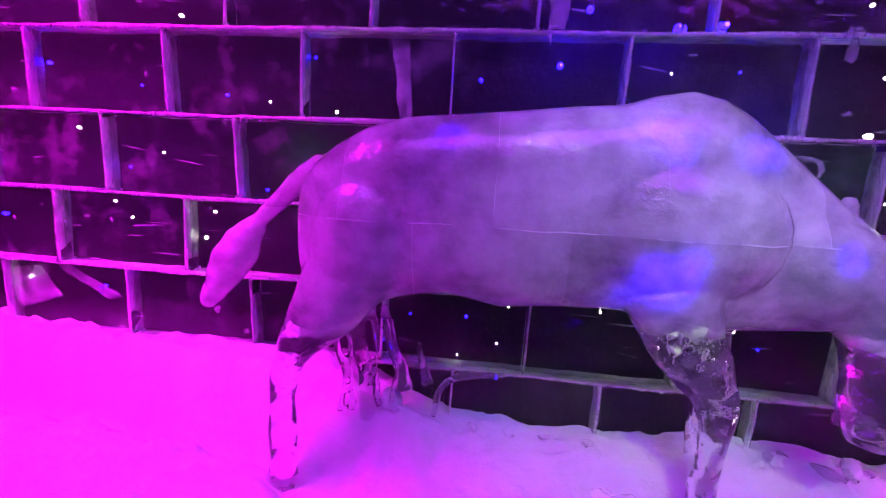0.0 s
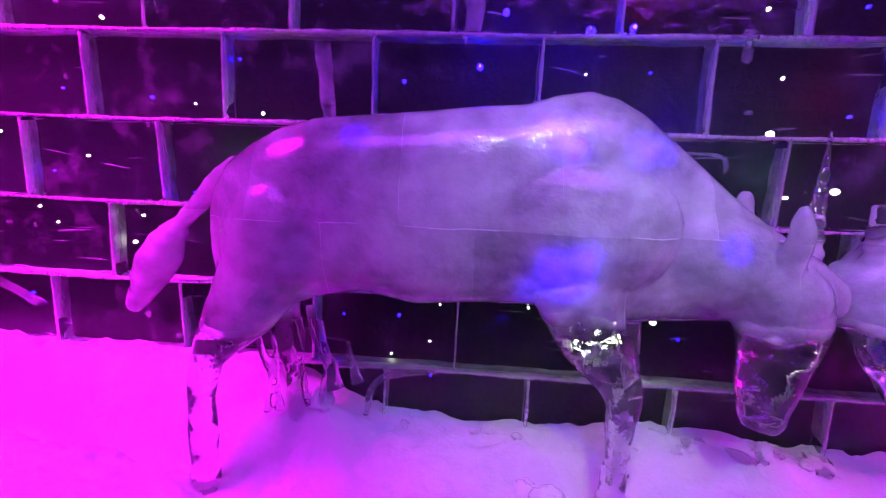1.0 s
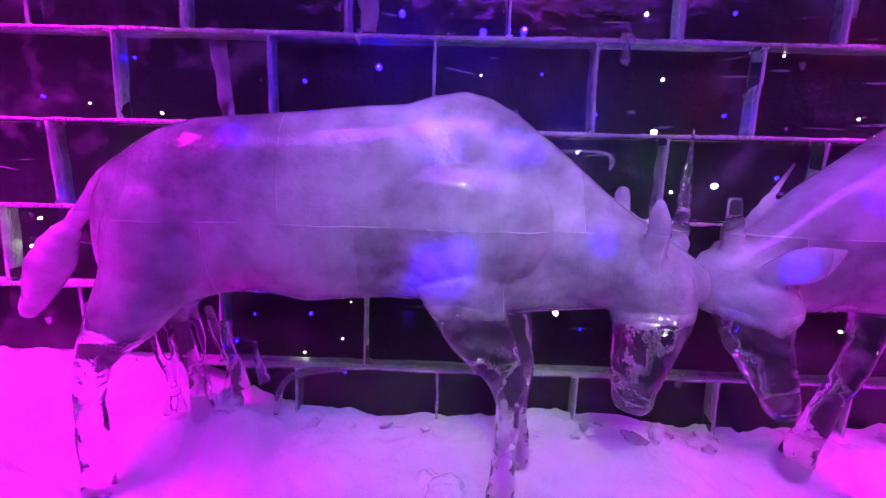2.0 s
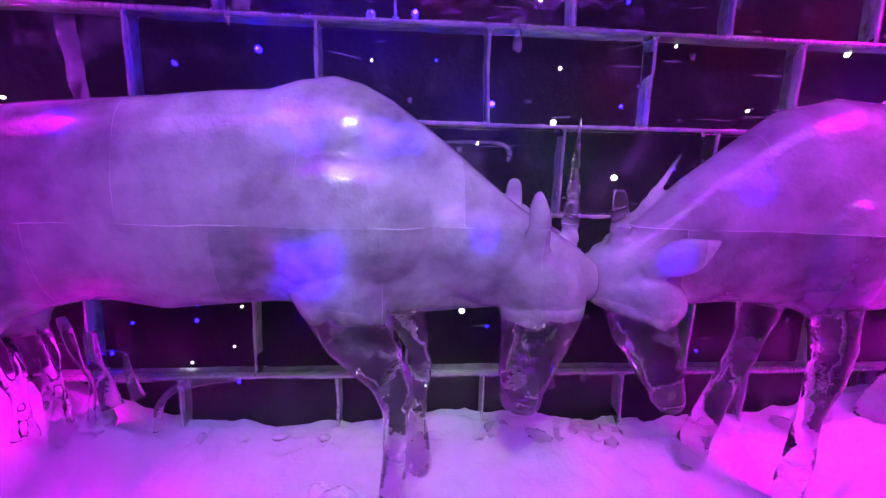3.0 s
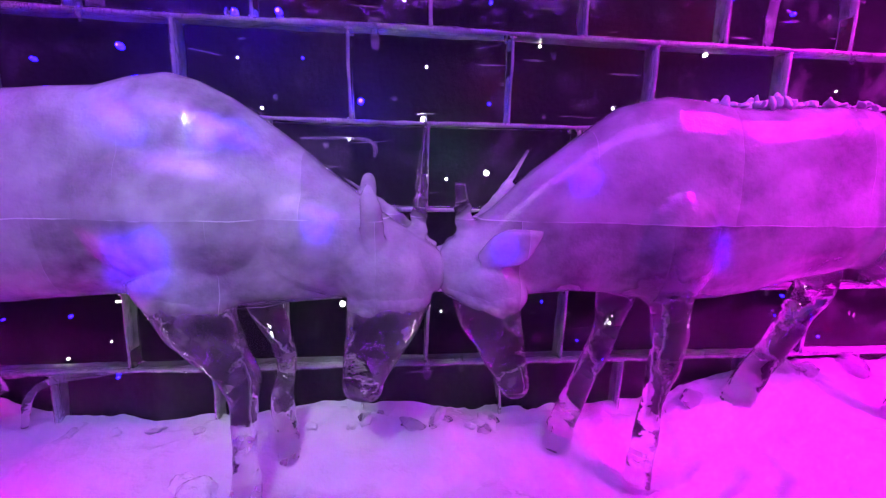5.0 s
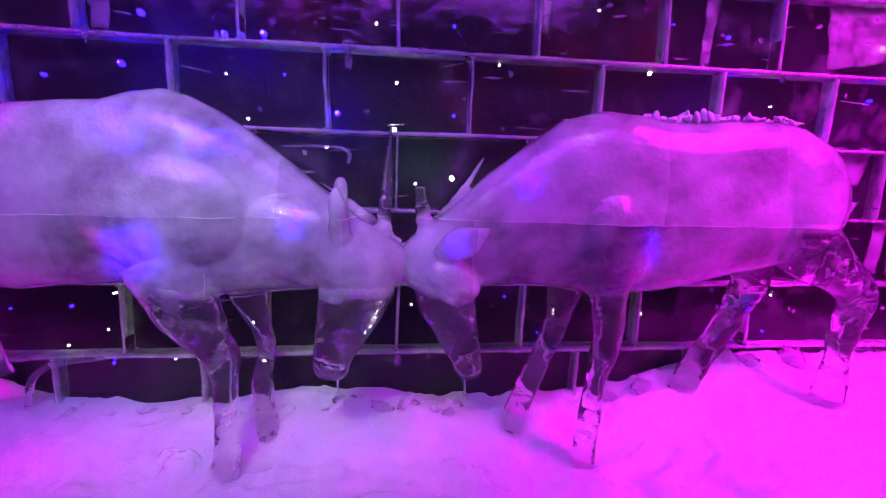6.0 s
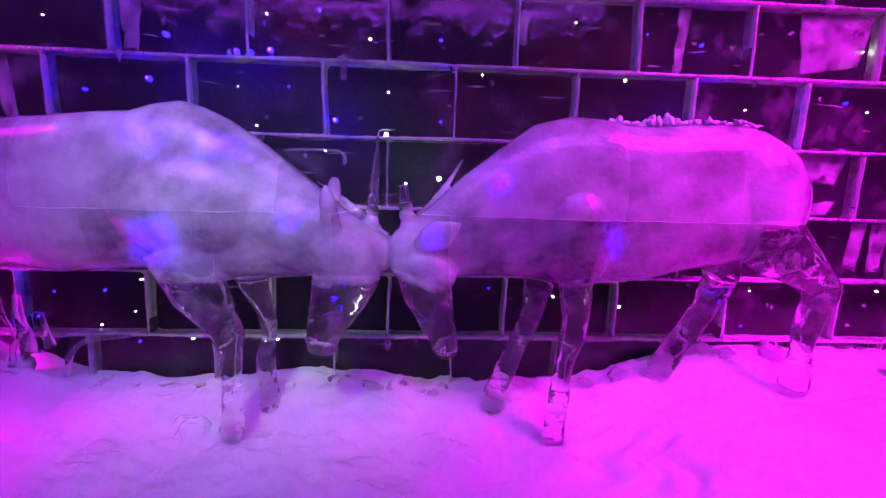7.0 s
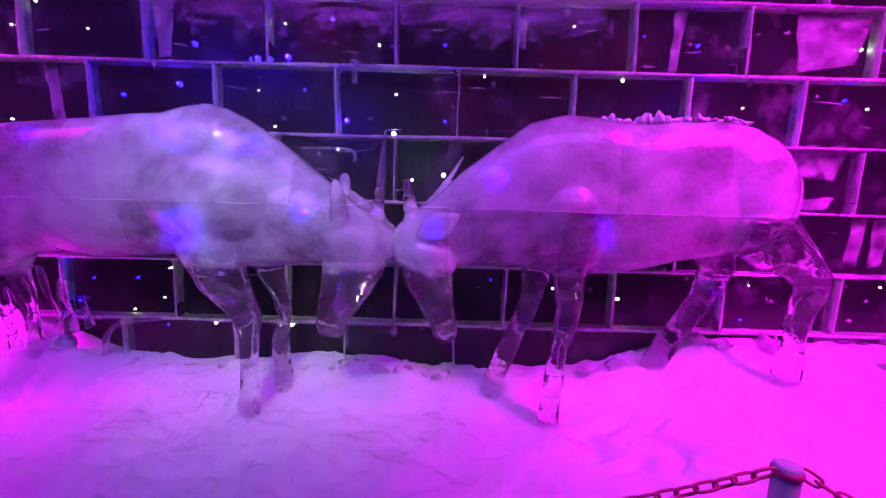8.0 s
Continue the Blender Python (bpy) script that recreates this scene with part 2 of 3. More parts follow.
def add_trunk(bm, rows, mid, seg=40, square=0.74):
    """The barrel of a body along x: rows of (x, top, bottom, half width), rounded-square in section."""
    loops = []
    for x, top, bottom, half, *turn in rows:
        mid_here = mid + (turn[0] if turn else 0)
        ring = []
        for k in range(seg):
            a = 2 * math.pi * k / seg
            c, s = math.cos(a), math.sin(a)
            ring.append(bm.verts.new((x, mid_here + half * math.copysign(abs(c) ** square, c), (top + bottom) / 2 + (top - bottom) / 2 * math.copysign(abs(s) ** (square + 0.12), s))))
        loops.append(ring)
    for a, b in zip(loops, loops[1:]):
        for k in range(seg):
            bm.faces.new((a[k], a[(k + 1) % seg], b[(k + 1) % seg], b[k]))
    bm.faces.new(loops[0][::-1])
    bm.faces.new(loops[-1])


def smooth_step(a, b, v):
    t = max(0.0, min(1.0, (v - a) / (b - a)))
    return t * t * (3 - 2 * t)


# ---- the setting ----
WALL_Y, THICK, LENGTH = 1.68, 0.11, 0.60
BEDS = [-0.28, 0.052, 0.388, 0.716, 1.048, 1.383, 1.719, 2.055, 2.39]     # heights of the bed joints


def ground_z(x, y):
    left, right = smooth_step(-0.35, -1.25, x), smooth_step(2.25, 3.15, x)
    front = smooth_step(-0.2, 1.1, y)
    z = -0.10 + 0.16 * front
    z += left * 0.16 * math.exp(-((y - 1.12) / 0.34) ** 2)
    z += right * 0.23 * front
    ledge = smooth_step(1.36, 1.60, y)
    x += 0.16 * noise.noise(Vector((x * 3, y * 7, 3)))
    z += ledge * (0.09 + 0.25 * smooth_step(0.10, -0.75, x) - 0.04 * right + 0.05 * math.exp(-((x - 1.15) / 0.25) ** 2))
    z -= 0.08 * math.exp(-((y - (1.33 - 0.05 * x + 0.05 * noise.noise(Vector((x * 4, 0, 8))))) / 0.03) ** 2) * smooth_step(-0.6, -0.9, x)
    p = Vector((x, y, 0))
    z += 0.030 * noise.noise(p * 3.1) + (0.026 + 0.02 * left) * noise.noise(p * 8.0) + (0.016 + 0.012 * left) * noise.noise(p * 19) + 0.007 * noise.noise(p * 43)
    return z


def build_ground():
    xs = [-6, -5, -4, -3.4] + [-3 + 0.02 * i for i in range(391)] + [5.3, 6, 7, 8]
    ys = [-4.5, -3.5, -2.5, -1.8, -1.2] + [-0.8 + 0.06 * i for i in range(22)] + [0.52 + 0.0175 * i for i in range(69)] + [1.75]
    bm = bmesh.new()
    grid = [[bm.verts.new((x, y, ground_z(x, y))) for x in xs] for y in ys]
    for a, b in zip(grid, grid[1:]):
        for i in range(len(xs) - 1):
            bm.faces.new((a[i], a[i + 1], b[i + 1], b[i]))
    ob = new("ground", mesh_of("ground", bm, SNOW))
    return tagged(ob, "uneven packed snow floor banked up against the ice wall", "snow floor", kind="structure")


build_ground()


def shell(name, lo, hi, label):
    bm = bmesh.new()
    add_box(bm, lo, hi)
    return tagged(new(name, mesh_of(name, bm, DARK, False)), label, "wall", kind="structure")


shell("wall_south", (-6, -4.6, -1), (8, -4.5, 3.4), "plain dark wall of the hall")
shell("wall_west", (-6.1, -4.6, -1), (-6, 2.15, 3.4), "plain dark wall of the hall")
shell("wall_east", (8, -4.6, -1), (8.1, 2.15, 3.4), "plain dark wall of the hall")
shell("floor_behind", (-6, 1.8, -0.9), (8, 2.05, -0.8), "plain dark floor behind the ice wall")
shell("wall_back", (-6, 2.05, -1), (8, 2.15, 3.4), "plain dark wall behind the ice wall")
tagged(shell("ceiling", (-6.1, -4.6, 3.4), (8.1, 2.15, 3.5), "plain dark ceiling of the hall"), category="ceiling")


# head joints of each course from the second up, where the masons strayed from an even bond
HEADS = {0: (-0.06, 0.55, 1.15, 1.75), 1: (-1.55, -0.955, -0.37, 0.238, 0.834, 1.425, 2.02, 2.605), 2: (-1.876, -1.25), 3: (-1.608, -1.003, -0.40, 0.20, 0.80, 1.414, 2.02),
         4: (-1.93, -1.30, -0.72, -0.125, 0.506, 1.117, 1.733, 2.32, 2.90, 3.47), 5: (-1.655, -1.027, -0.44, 0.172, 0.782, 1.415, 2.018, 2.60, 3.16)}


def joint_x(row):
    """The head joints of a course, from west to east."""
    start = (-4.29, -4.59)[row % 2]
    rng = random.Random(row * 7 + 3)
    xs = [start + LENGTH * k + rng.uniform(-0.014, 0.014) for k in range(18)]
    for seen in HEADS.get(row, ()):
        k = min(range(18), key=lambda i: abs(xs[i] - seen))
        xs[k] = seen
    return xs


def build_joints():
    """The white frozen slush between the blocks: bed joints and head joints, uneven at the face."""
    bm = bmesh.new()
    for row in range(-1, 8):
        z, rise = BEDS[row + 1], BEDS[min(row + 2, 8)] - BEDS[row + 1]
        n, loops = 350, []
        for i in range(n + 1):
            x = -4.6 + 10.2 * i / n
            p = Vector((x * 6, z * 9, 0))
            t = 0.0075 + 0.004 * noise.noise(p) + 0.003 * noise.noise(p * 4)
            dz = 0.006 * noise.noise(Vector((x * 1.3, z * 5, 2)))
            d = 0.004 + 0.004 * noise.noise(p * 3 + Vector((9, 0, 0)))
            drip = 0.018 * max(0, noise.noise(p * 2.2 + Vector((0, 5, 0))) - 0.32)
            loops.append([bm.verts.new(c) for c in ((x, WALL_Y - d, z - t + dz - drip), (x, WALL_Y + THICK, z - t + dz), (x, WALL_Y + THICK, z + t + dz), (x, WALL_Y - d, z + t + dz))])
        for a, b in zip(loops, loops[1:]):
            for k in range(4):
                bm.faces.new((a[k], b[k], b[(k + 1) % 4], a[(k + 1) % 4]))
        bm.faces.new(loops[0])
        bm.faces.new(loops[-1][::-1])
        if row == 7:
            break
        for x in joint_x(row):
            rng = random.Random(int(x * 1000) + row)
            w, lean, m = rng.uniform(0.003, 0.007), rng.uniform(-0.012, 0.012), 12
            loops = []
            for i in range(m + 1):
                f = i / m
                zz = z + 0.008 + (rise - 0.016) * f
                ww = w * (1 + 0.5 * noise.noise(Vector((x * 5, zz * 12, 4))))
                xx = x + lean * (f - 0.5) + 0.004 * noise.noise(Vector((x * 3, zz * 9, 7)))
                loops.append([bm.verts.new(c) for c in ((xx - ww, WALL_Y - 0.001, zz), (xx - ww, WALL_Y + THICK, zz), (xx + ww, WALL_Y + THICK, zz), (xx + ww, WALL_Y - 0.001, zz))])
            for a, b in zip(loops, loops[1:]):
                for k in range(4):
                    bm.faces.new((a[k], a[(k + 1) % 4], b[(k + 1) % 4], b[k]))
            bm.faces.new(loops[0][::-1])
            bm.faces.new(loops[-1])
    ob = new("wall_north", mesh_of("wall_north", bm, FROST))
    return tagged(ob, "wall of clear ice blocks with white frozen slush joints", "ice wall", kind="structure")


WALL = build_joints()


# ---- the carved animals ----
def carve(name, bm, mat, label):
    """Fuses overlapping forms into one carved skin."""
    bmesh.ops.recalc_face_normals(bm, faces=bm.faces)
    ob = new(name, mesh_of(name, bm, mat))
    r = ob.modifiers.new("fuse", "REMESH")
    r.mode, r.voxel_size, r.use_smooth_shade = "VOXEL", 0.0075, True
    s = ob.modifiers.new("melt", "SMOOTH")
    s.factor, s.iterations = 0.5, 5
    return tagged(ob, label, "ice sculpture", group="carved antelopes")


def horn(bm, foot, tip, r, bend=(0, 0, 0), rings=9, taper=0.80):
    rows = []
    n = rings * 4
    for i in range(n + 1):
        f = i / n
        p = Vector(foot).lerp(Vector(tip), f) + Vector(bend) * math.sin(math.pi * f)
        rows.append((*p, r * (1 - taper * f) * (1 + (0.22, 0.30, 0.10, -0.08)[i % 4] * (f < 0.8))))
    add_tube(bm, rows, 14, uneven=0.002)


MID = 1.44


def limb(bm, rings):
    add_tube(bm, rings, 24, steps=5, uneven=0.009)


def build_left_antelope():
    bm = bmesh.new()
    add_trunk(bm, [(-0.585, 1.10, 0.86, 0.07), (-0.57, 1.17, 0.80, 0.11), (-0.52, 1.235, 0.74, 0.14), (-0.45, 1.285, 0.71, 0.155), (-0.36, 1.335, 0.72, 0.165),
                   (-0.24, 1.37, 0.77, 0.17), (-0.08, 1.385, 0.80, 0.17), (0.10, 1.40, 0.765, 0.17), (0.28, 1.42, 0.78, 0.165), (0.43, 1.43, 0.79, 0.16),
                   (0.52, 1.458, 0.78, 0.16), (0.62, 1.474, 0.745, 0.16), (0.70, 1.455, 0.74, 0.16), (0.787, 1.412, 0.74, 0.155, 0.01), (0.88, 1.348, 0.74, 0.15, 0.03),
                   (0.987, 1.268, 0.745, 0.14, 0.04), (1.107, 1.170, 0.755, 0.13, 0.04), (1.20, 1.098, 0.775, 0.12, 0.03), (1.28, 1.04, 0.79, 0.11), (1.38, 0.98, 0.78, 0.10), (1.44, 0.935, 0.79, 0.085), (1.465, 0.90, 0.82, 0.05)], MID)
    add_ball(bm, (0.625, 1.372, 1.06), (0.31, 0.142, 0.235), 5)         # shoulder
    add_ball(bm, (1.04, 1.425, 0.965), (0.30, 0.13, 0.175), 20)         # side of the neck
    add_ball(bm, (-0.36, 1.40, 0.98), (0.20, 0.165, 0.26), 18)        # haunch
    add_ball(bm, (1.24, 1.385, 0.87), (0.16, 0.11, 0.13), 20)         # cheek
    # muzzle, turned a little towards the path
    limb(bm, [(1.275, 1.40, 0.86, 0.15, 0.10), (1.26, 1.37, 0.74, 0.135, 0.09), (1.225, 1.33, 0.64, 0.10, 0.075), (1.20, 1.30, 0.56, 0.078, 0.065), (1.185, 1.285, 0.50, 0.066, 0.055), (1.178, 1.28, 0.472, 0.045, 0.04)])
    # ears
    limb(bm, [(1.185, 1.49, 1.00, 0.035), (1.19, 1.52, 1.10, 0.034), (1.195, 1.53, 1.16, 0.028), (1.197, 1.533, 1.19, 0.014)])
    limb(bm, [(1.23, 1.345, 0.92, 0.040), (1.225, 1.31, 1.02, 0.038), (1.215, 1.295, 1.11, 0.030), (1.21, 1.297, 1.155, 0.014)])
    add_ball(bm, (1.325, 1.335, 0.865), (0.04, 0.03, 0.03))            # brow
    # horns: one upright, one laid back
    horn(bm, (1.365, 1.44, 0.94), (1.395, 1.49, 1.395), 0.030)
    horn(bm, (1.42, 1.50, 0.92), (1.10, 1.585, 1.17), 0.028, (0, 0, 0.02))
    # legs
    limb(bm, [(-0.40, 1.36, 0.86, 0.15, 0.10), (-0.47, 1.33, 0.74, 0.12, 0.085), (-0.555, 1.31, 0.62, 0.075, 0.06), (-0.605, 1.31, 0.52, 0.052, 0.05), (-0.62, 1.31, 0.38, 0.045), (-0.622, 1.31, 0.20, 0.047), (-0.628, 1.31, 0.05, 0.058), (-0.63, 1.31, -0.06, 0.062)])
    limb(bm, [(-0.38, 1.50, 0.84, 0.11, 0.08), (-0.44, 1.52, 0.68, 0.065), (-0.435, 1.53, 0.57, 0.040), (-0.40, 1.53, 0.45, 0.028), (-0.385, 1.53, 0.34, 0.032), (-0.38, 1.53, 0.22, 0.036)])
    limb(bm, [(0.62, 1.36, 0.88, 0.15, 0.10), (0.655, 1.345, 0.77, 0.125, 0.085), (0.725, 1.335, 0.65, 0.092, 0.07), (0.79, 1.33, 0.53, 0.065, 0.055), (0.802, 1.33, 0.42, 0.042), (0.797, 1.33, 0.26, 0.042), (0.792, 1.33, 0.11, 0.052), (0.79, 1.33, 0.02, 0.055)])
    limb(bm, [(0.80, 1.49, 0.84, 0.09), (0.835, 1.51, 0.70, 0.06), (0.885, 1.53, 0.50, 0.036), (0.865, 1.53, 0.34, 0.042), (0.88, 1.52, 0.20, 0.045), (0.885, 1.52, 0.08, 0.048)])
    # strands of meltwater frozen beside the far hind leg
    for k in range(5):
        a = -0.50 + 0.045 * k
        limb(bm, [(a, 1.44 + 0.02 * k, 0.70, 0.016), (a + 0.02, 1.45 + 0.02 * k, 0.56, 0.011), (a + 0.05 - 0.03 * (k % 2), 1.46 + 0.02 * k, 0.44, 0.010), (a + 0.03, 1.46 + 0.02 * k, 0.28, 0.016)])
    # tail with its tuft
    limb(bm, [(-0.52, 1.45, 1.20, 0.05), (-0.60, 1.47, 1.16, 0.042), (-0.71, 1.51, 1.085, 0.036), (-0.82, 1.54, 0.99, 0.030), (-0.845, 1.545, 0.965, 0.045, 0.04), (-0.91, 1.56, 0.885, 0.078, 0.05), (-0.985, 1.575, 0.79, 0.078, 0.05), (-1.045, 1.59, 0.70, 0.062, 0.04), (-1.09, 1.60, 0.635, 0.040, 0.03), (-1.10, 1.60, 0.60, 0.020)])
    return carve("ice_antelope", bm, ICE_L, "milky carved ice antelope with lowered head and clear legs")


def build_right_antelope():
    bm = bmesh.new()
    add_trunk(bm, [(1.445, 0.93, 0.80, 0.05), (1.47, 0.965, 0.77, 0.085), (1.54, 1.02, 0.755, 0.10), (1.62, 1.075, 0.755, 0.11), (1.76, 1.21, 0.775, 0.12), (1.91, 1.325, 0.785, 0.13),
                   (2.05, 1.43, 0.78, 0.145), (2.20, 1.468, 0.755, 0.155), (2.34, 1.46, 0.75, 0.16), (2.46, 1.44, 0.755, 0.16), (2.60, 1.442, 0.78, 0.165), (2.75, 1.455, 0.82, 0.165),
                   (2.92, 1.46, 0.85, 0.165), (3.03, 1.435, 0.88, 0.16), (3.12, 1.39, 0.90, 0.15), (3.19, 1.33, 0.94, 0.13), (3.235, 1.265, 0.98, 0.11), (3.26, 1.20, 1.03, 0.07)], MID)
    add_ball(bm, (2.235, 1.37, 0.97), (0.165, 0.140, 0.235), -4)      # shoulder
    add_ball(bm, (3.03, 1.40, 1.16), (0.21, 0.155, 0.255), -12)          # haunch
    limb(bm, [(1.60, 1.40, 0.86, 0.13, 0.10), (1.615, 1.38, 0.74, 0.115, 0.085), (1.65, 1.35, 0.63, 0.085, 0.07), (1.685, 1.325, 0.54, 0.062, 0.055), (1.70, 1.315, 0.48, 0.055, 0.05), (1.705, 1.31, 0.445, 0.035, 0.035)])
    add_tube(bm, [(1.58, 1.335, 0.915, 0.030), (1.63, 1.285, 0.955, 0.060, 0.024), (1.68, 1.255, 0.985, 0.055, 0.020), (1.745, 1.24, 1.025, 0.006)], 20, steps=4)
    add_ball(bm, (1.575, 1.325, 0.865), (0.035, 0.03, 0.028))          # brow
    add_ball(bm, (1.63, 1.36, 0.82), (0.12, 0.085, 0.085), 30)         # cheek
    limb(bm, [(1.60, 1.52, 0.95, 0.025), (1.66, 1.56, 0.99, 0.040, 0.02), (1.72, 1.58, 1.02, 0.008)])
    horn(bm, (1.535, 1.41, 0.94), (1.505, 1.40, 1.165), 0.032, rings=5, taper=0.35)
    horn(bm, (1.45, 1.48, 0.90), (1.765, 1.505, 1.288), 0.030, (0.02, 0, -0.015))
    # legs
    limb(bm, [(2.24, 1.35, 0.86, 0.10, 0.08), (2.24, 1.32, 0.77, 0.072), (2.24, 1.31, 0.66, 0.060), (2.238, 1.31, 0.55, 0.052), (2.21, 1.31, 0.40, 0.036), (2.20, 1.31, 0.28, 0.042), (2.19, 1.31, 0.14, 0.046), (2.185, 1.31, 0.02, 0.05)])
    limb(bm, [(2.15, 1.48, 0.86, 0.09), (2.14, 1.50, 0.76, 0.072), (2.11, 1.50, 0.58, 0.052), (2.04, 1.50, 0.40, 0.046), (1.965, 1.50, 0.22, 0.056), (1.94, 1.50, 0.10, 0.06)])
    limb(bm, [(2.98, 1.36, 1.04, 0.13, 0.09), (3.08, 1.34, 0.96, 0.13, 0.08), (3.20, 1.32, 0.87, 0.095, 0.07), (3.30, 1.31, 0.79, 0.075, 0.06), (3.315, 1.31, 0.72, 0.068, 0.055), (3.285, 1.31, 0.62, 0.052), (3.272, 1.31, 0.48, 0.046), (3.265, 1.31, 0.36, 0.056), (3.262, 1.31, 0.22, 0.064)])
    limb(bm, [(2.93, 1.50, 0.95, 0.11, 0.08), (3.03, 1.53, 0.80, 0.085, 0.07), (3.0, 1.55, 0.65, 0.062), (2.935, 1.55, 0.53, 0.055), (2.86, 1.55, 0.42, 0.056), (2.80, 1.55, 0.30, 0.058), (2.76, 1.55, 0.18, 0.062)])
    # tail, hanging down behind the hock
    limb(bm, [(3.23, 1.43, 1.08, 0.04), (3.30, 1.42, 0.98, 0.036), (3.37, 1.40, 0.88, 0.034), (3.41, 1.39, 0.80, 0.036), (3.415, 1.385, 0.72, 0.032), (3.40, 1.38, 0.66, 0.018)])
    return carve("ice_antelope", bm, ICE_R, "translucent carved ice antelope with one broken horn and clear haunch")


build_left_antelope()
build_right_antelope()


def lump_mesh(name, seed, mat, radii, rough=0.35, sub=3):
    bm = bmesh.new()
    bmesh.ops.create_icosphere(bm, subdivisions=sub, radius=1)
    off = Vector((seed * 3.7, seed * 1.9, 0))
    for v in bm.verts:
        k = 1 + rough * noise.noise(v.co * 1.6 + off) + rough * 0.5 * noise.noise(v.co * 4 + off)
        v.co = Vector((v.co.x * radii[0], v.co.y * radii[1], v.co.z * radii[2])) * k
    return mesh_of(name, bm, mat, sub > 2)


# snow left on the back of the translucent antelope
def build_back_snow():
    bm = bmesh.new()
    rng = random.Random(5)
    for i in range(150):
        x = rng.uniform(2.36, 3.02)
        h = 0.007 + 0.030 * math.exp(-((x - 2.60) / 0.06) ** 2) + 0.028 * math.exp(-((x - 2.385) / 0.02) ** 2) + 0.010 * math.exp(-((x - 2.75) / 0.05) ** 2)
        h *= rng.uniform(0.3, 1.25)
        top = 1.440 + 0.015 * smooth_step(2.5, 2.8, x) - 0.014 * smooth_step(2.9, 3.05, x)
        m = Matrix.Translation((x, rng.uniform(1.36, 1.55), top + h * 0.3)) @ Euler((rng.uniform(-0.5, 0.5), rng.uniform(-0.5, 0.5), rng.random() * 6)).to_matrix().to_4x4() @ Matrix.Diagonal((rng.uniform(0.006, 0.022), rng.uniform(0.006, 0.02), h, 1))
        bmesh.ops.create_icosphere(bm, subdivisions=2, radius=1, matrix=m)
    for v in bm.verts:
        v.co += 0.007 * Vector(noise.noise_vector(v.co * 75))
    ob = new("snow_crust", mesh_of("snow_crust", bm, SNOW))
    return tagged(ob, "crust of loose snow lying on the antelope's back", "snow", kind="stuff")


build_back_snow()


